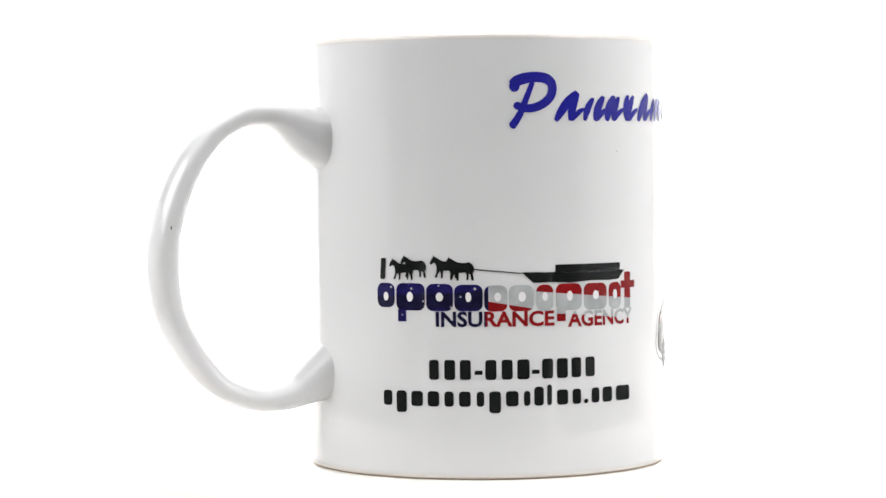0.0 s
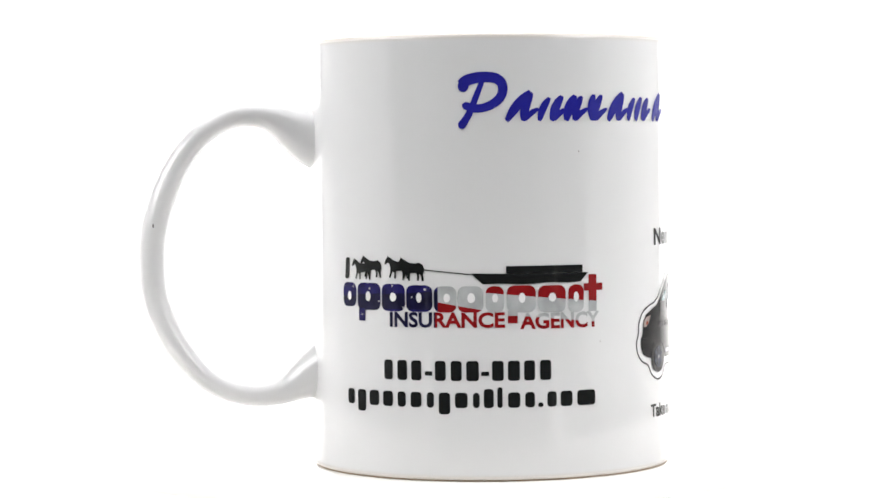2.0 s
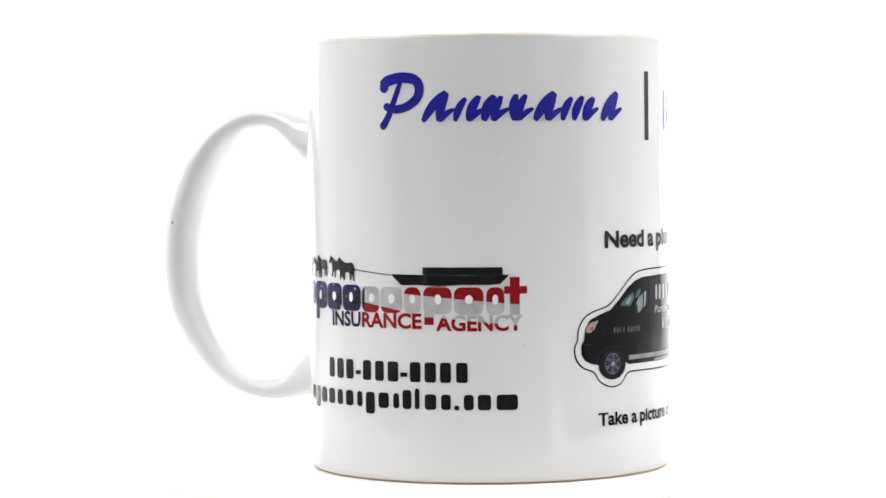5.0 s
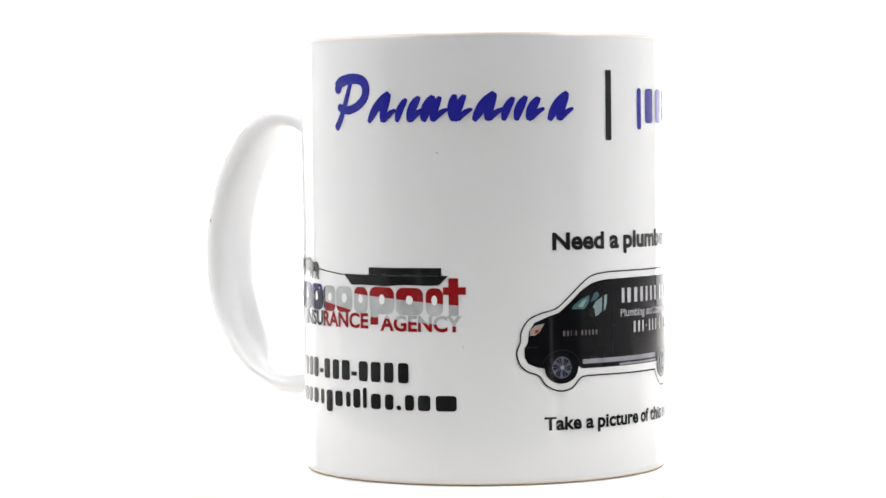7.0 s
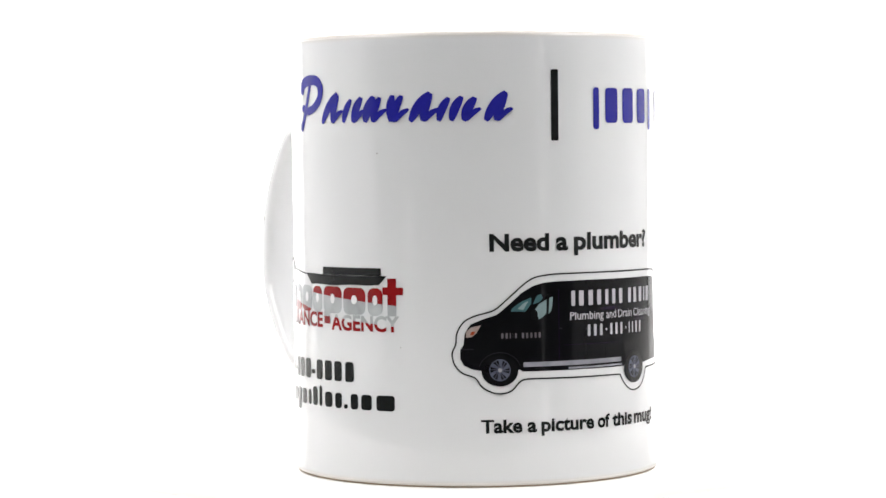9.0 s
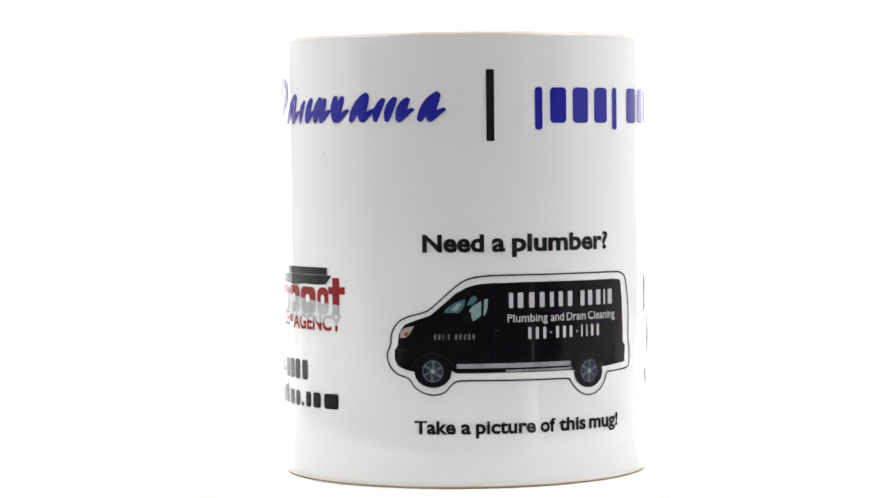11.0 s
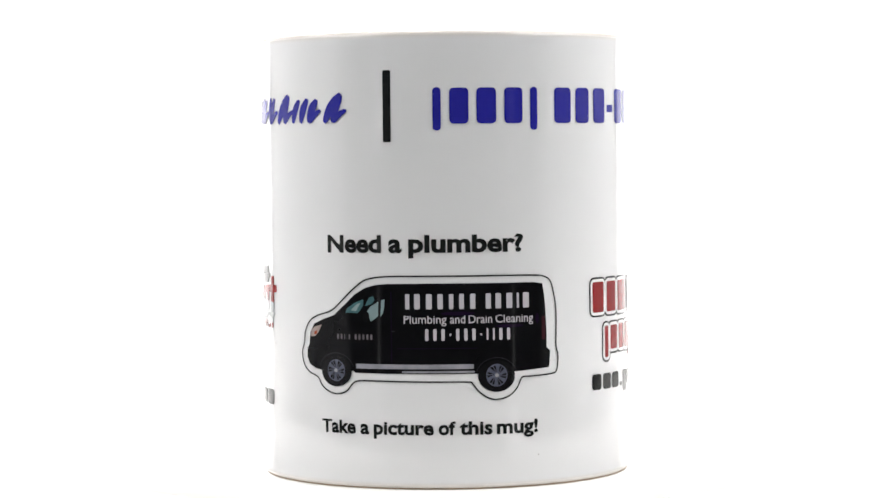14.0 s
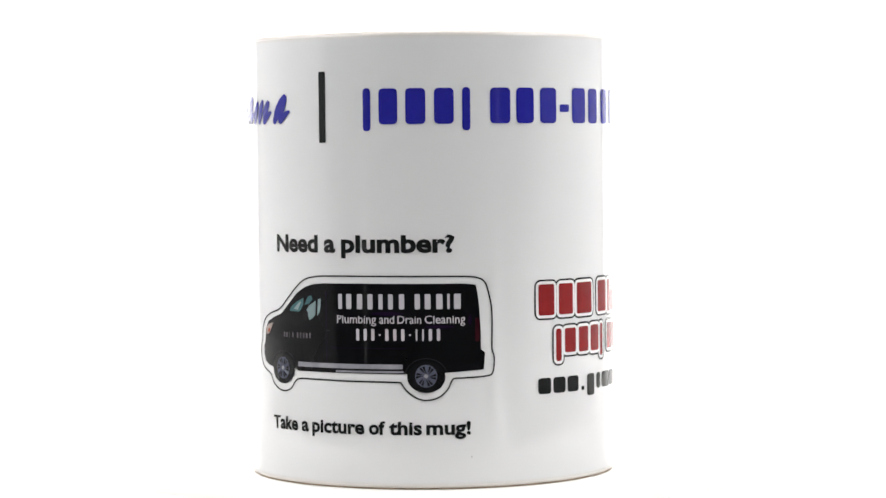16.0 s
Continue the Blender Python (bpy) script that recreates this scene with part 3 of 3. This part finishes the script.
def print_van(mug):
    for word, s0, s1 in (("Need", -8.7, 4.3), ("a", 5.9, 8.8), ("plumber?", 10.2, 34.8)):
        Flat().text(word, s0, s1, 49.7, 3.75, 0.037, 0.76).wrap("lettering", INK_BLACK, mug, 0.10, "black bold lettering")
    for word, s0, s1 in (("Take", -10.8, -2.0), ("a", -0.9, 1.2), ("picture", 2.2, 15.2), ("of", 16.2, 19.8), ("this", 20.6, 27.6), ("mug!", 28.5, 37.9)):
        Flat().text(word, s0, s1, 11.5, 2.85, 0.033, 0.76).wrap("lettering", INK_BLACK, mug, 0.10, "black bold lettering")
    shape = [(5.5, 43.2), (3.0, 43.0), (0.6, 42.4), (-1.9, 41.0), (-4.4, 38.8), (-7.2, 36.5), (-10.3, 35.5), (-12.8, 34.5), (-14.0, 32.7), (-14.3, 30.2), (-15.0, 29.1), (-15.0, 27.2),
             (-14.2, 25.8), (-12.4, 25.0), (-10.6, 24.7), (-2.4, 24.8), (-1.9, 24.4), (24.0, 24.3), (32.2, 24.5), (40.8, 25.1), (41.1, 28.6), (40.2, 29.4), (40.2, 33.0), (39.9, 38.5), (39.5, 41.6), (39.2, 42.9), (37.0, 43.2), (14.0, 43.3)]
    van = Flat().poly(shape).wrap("van_picture", INK_VAN, mug, 0.12, "printed side view of a black panel van")
    edge = [(3.6, 44.6), (0.6, 44.0), (-1.9, 42.4), (-5.0, 39.7), (-7.9, 37.4), (-11.7, 36.3), (-14.2, 35.0), (-15.7, 32.6), (-15.9, 30.4), (-16.7, 28.4), (-16.2, 26.0), (-14.5, 24.2), (-11.9, 23.2),
            (-10.6, 21.4), (-8.6, 20.2), (-6.5, 19.8), (-4.2, 20.4), (-2.7, 22.0), (-1.4, 22.7), (2.0, 22.8), (11, 22.7), (22.2, 22.6), (23.4, 22.2), (24.6, 20.7), (26.5, 19.3), (28.6, 18.8), (31.2, 19.4),
            (33.1, 21.1), (34.2, 23.2), (36.0, 23.4), (41.4, 23.7), (42.8, 24.6), (43.1, 27.6), (42.6, 29.6), (42.7, 34.0), (42.6, 38.0), (42.0, 41.0), (41.3, 43.2), (39.8, 44.3), (36.0, 44.7), (20, 44.8), (8, 44.8)]
    Flat().stroke(spline(edge, 4, True), 0.32, True).wrap("outline", INK_BLACK, van, 0.12, "thin black outline")
    for s, z, a in ((-6.7, 24.6, 3.9), (28.6, 23.7, 4.0)):
        Flat().oval(s, z, a, a * 0.83, 36).wrap("tyre", INK_TYRE, van, 0.18)
        Flat().oval(s, z + 0.2, a * 0.58, a * 0.60, 32).wrap("rim", INK_RIM, van, 0.22, "grey spoked rim")
        sp = Flat()
        for k in range(12):
            t = 2 * math.pi * (k + (0.18 if k % 2 else -0.18)) / 12 + 0.2
            sp.poly([(s + a * 0.16 * math.cos(t - 0.25), z + 0.2 + a * 0.16 * math.sin(t - 0.25)), (s + a * 0.52 * math.cos(t - 0.12), z + 0.2 + a * 0.53 * math.sin(t - 0.12)),
                     (s + a * 0.52 * math.cos(t + 0.12), z + 0.2 + a * 0.53 * math.sin(t + 0.12))])
        sp.wrap("spoke_gaps", INK_TYRE, van, 0.26)
        Flat().oval(s, z + 0.2, a * 0.11, a * 0.11, 12).wrap("hub", INK_BOARD, van, 0.28)
        Flat().stroke([(s + 4.5 * math.cos(t), z + 3.9 * math.sin(t)) for t in [0.25 + 0.22 * k for k in range(13)]], 0.16).wrap("wheel_arch", INK_SHADE, van, 0.16)
    Flat().poly([(-4.3, 37.1), (-3.8, 38.0), (-1.9, 39.2), (0.2, 40.0), (0.1, 38.6), (-0.6, 37.6), (-1.2, 37.0)]).wrap("windscreen", INK_GLASS, van, 0.16)
    Flat().poly([(-2.9, 37.6), (-1.4, 38.9), (-0.5, 39.2), (-1.6, 37.4)]).wrap("reflection_mark", INK_PANE, van, 0.18)
    Flat().poly([(0.5, 38.5), (1.0, 39.6), (1.5, 40.4), (2.4, 40.6), (2.8, 39.8), (1.9, 38.9)]).wrap("quarter_window", INK_GLASS, van, 0.16)
    Flat().poly([(1.0, 37.4), (1.8, 38.5), (3.6, 39.5), (3.5, 36.5), (2.6, 35.7), (1.8, 35.3)]).wrap("side_window", INK_PANE, van, 0.16)
    Flat().poly([(4.2, 39.8), (5.0, 40.0), (4.9, 38.2), (4.6, 37.0), (4.0, 36.3)]).wrap("side_window", INK_PANE, van, 0.16)
    Flat().bar(0.0, 1.5, 35.2, 37.3, 0.6).wrap("mirror", INK_TYRE, van, 0.20)
    Flat().bar(6.4, 7.2, 33.1, 33.4, 0.1).wrap("door_handle", INK_SHADE, van, 0.16)
    Flat().bar(7.5, 24.5, 29.6, 29.75, 0.05).wrap("body_crease", INK_PURPLE, van, 0.16)
    Flat().poly([(-13.8, 31.7), (-13.8, 33.0), (-12.6, 33.9), (-10.6, 34.3), (-11.6, 32.6), (-12.6, 31.8)]).wrap("headlight", INK_LAMP, van, 0.16)
    Flat().poly([(-12.9, 32.2), (-12.6, 33.0), (-11.8, 33.0), (-12.1, 32.3)]).wrap("indicator_lamp", INK_AMBER, van, 0.18)
    Flat().bar(39.0, 39.9, 31.0, 36.0, 0.3).wrap("tail_light", INK_TAIL, van, 0.16)
    Flat().bar(-1.7, 23.7, 25.35, 26.35, 0.15).wrap("running_board", INK_BOARD, van, 0.16, "silver running board")
    Flat().bar(8.6, 23.9, 24.55, 24.95, 0.1).wrap("running_board", INK_BOARD, van, 0.16, "silver running board")
    Flat().bar(-15.0, -12.2, 29.15, 29.35, 0.1).wrap("bumper_line", INK_SHADE, van, 0.16)
    Flat().bar(6.3, 6.5, 26.5, 41.6, 0.08).wrap("door_seam", INK_PURPLE, van, 0.16)
    Flat().oval(37.9, 35.6, 0.4, 1.1).oval(20.5, 37.0, 3.6, 0.4).oval(31.5, 34.2, 3.2, 0.35).wrap("sheen", INK_PURPLE, van, 0.14)
    f = Flat()
    for a, b in ((9.1, 10.7), (11.0, 12.9), (13.5, 15.4), (15.9, 17.7), (18.3, 19.9), (20.4, 22.1), (22.7, 24.5), (26.0, 27.8), (28.1, 30.0), (30.5, 32.5), (32.8, 34.0), (34.2, 36.3)):
        f.bar(a + 0.34, b - 0.34, 37.9, 41.1, 0.2)
    wrap_each(f, "name_bar", INK_PALE, van, 0.18, "pale bar in place of a name")
    for word, s0, s1 in (("Plumbing", 9.1, 18.1), ("and", 18.8, 22.0), ("Drain", 22.7, 27.7), ("Cleaning", 28.4, 36.9)):
        Flat().text(word, s0, s1, 34.9, 1.65, 0.006, 0.76).wrap("lettering", INK_PALE, van, 0.18, "small pale lettering")
    f = char_bars(Flat(), [1, 1, 1, 0.8, 1, 1, 1, 0.8, 0.8, 0.8, 1, 1], 13.1, 32.1, 31.3, 33.8, 0.58, ((3, 32.3, 32.8), (7, 32.3, 32.8)), 0.25)
    wrap_each(f, "number_bar", INK_PALE, van, 0.18, "pale bar in place of a numeral")
    f = char_bars(Flat(), [1, 1, 0.7, 0.5, 0.9, -0.7, 1, 1, 1, 1, 1], -6.6, 2.4, 31.4, 32.6, 0.45, (), 0.2)
    wrap_each(f, "name_bar", INK_DIM, van, 0.18, "dim bar in place of a name")


def print_electric(mug):
    # plain red blocks with a white edge and a dark rim
    upper = [(53.7, 58.0, 35.9, 42.5), (59.3, 63.7, 35.9, 42.5), (65.0, 70.7, 35.8, 42.5), (73.6, 78.2, 35.8, 42.6), (79.2, 81.2, 35.6, 42.6), (81.8, 85.8, 35.6, 40.2), (86.4, 90.0, 35.6, 40.2)]
    lower = [(58.4, 60.0, 26.0, 32.9), (61.0, 64.6, 27.7, 32.9), (65.6, 69.2, 27.6, 33.0), (70.2, 73.8, 27.5, 33.1), (74.6, 76.0, 26.2, 33.2), (78.8, 82.6, 27.5, 33.1), (83.2, 87.2, 27.5, 33.1)]
    emblem = None
    for mat, grow, lift, name in ((INK_BLACK, 1.0, 0.10, "dark_rim"), (INK_WHITE, 0.62, 0.14, "white_edge"), (INK_RED, 0.0, 0.18, "red_block")):
        f = Flat()
        for i, (a, b, lo, hi) in enumerate(upper + lower):
            if emblem is None:
                emblem = Flat().bar(a - grow, b + grow, lo - grow, hi + grow, 0.5 + grow).wrap("block_emblem", mat, mug, lift, "red block emblem edged in white and black")
            elif i or grow == 0 or mat is INK_WHITE:
                f.bar(a - grow, b + grow, lo - grow, hi + grow, 0.5 + grow, at=0.002 * (i % 2))
        wrap_each(f, name, mat, emblem, lift)
    f = Flat()
    for i, (a, b) in enumerate(((53.5, 57.0), (57.6, 61.2), (61.8, 65.5), (66.5, 67.6), (68.7, 71.8), (72.8, 74.8), (75.6, 80.0), (80.8, 84.4))):
        f.bar(a, b, 17.9 if i == 4 else 19.2, 20.2 if i == 3 else 22.6, 0.7)
    wrap_each(f, "address_bar", INK_BLACK, mug, 0.10, "black bar in place of a web address")


def make_mug():
    mug = tagged(new("mug"), "white glazed coffee mug with printed advertisements on a turntable", "mug")
    mug_body(mug)
    mug_handle(mug)
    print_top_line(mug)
    print_agency(mug)
    print_van(mug)
    print_electric(mug)
    for s, z, r in ((-33.2, 70.6, 0.17), (38.0, 6.8, 0.14), (-28.0, 29.5, 0.14)):
        Flat().oval(s, z, r, r * 1.2, 10).wrap("glaze_speck", SPECK, mug, 0.08, "tiny speck in the glaze")
    return mug


# ---------------------------------------------------------------- what turns


def turned(t):
    """The turntable's angle in radians at t seconds."""
    s = t / 16.0
    return -2.3234 * s - 0.0762 * s ** 2 + 0.2799 * s ** 3 - 0.1769 * s ** 4


def motions():
    off, ahead = 0.010578, 0.4476      # the mug stands off the turntable's centre
    times = [0.5 * k for k in range(33)]
    walk(MUG, [(t, pose(off * math.cos(ahead + turned(t)), off * math.sin(ahead + turned(t)), 0.00006, 0, 0, math.degrees(turned(t)))) for t in times])
    walk(PLATE, [(t, pose(0, 0, 0, 0, 0, math.degrees(turned(t)))) for t in times])


studio()
PLATE = turntable()
MUG = make_mug()
motions()
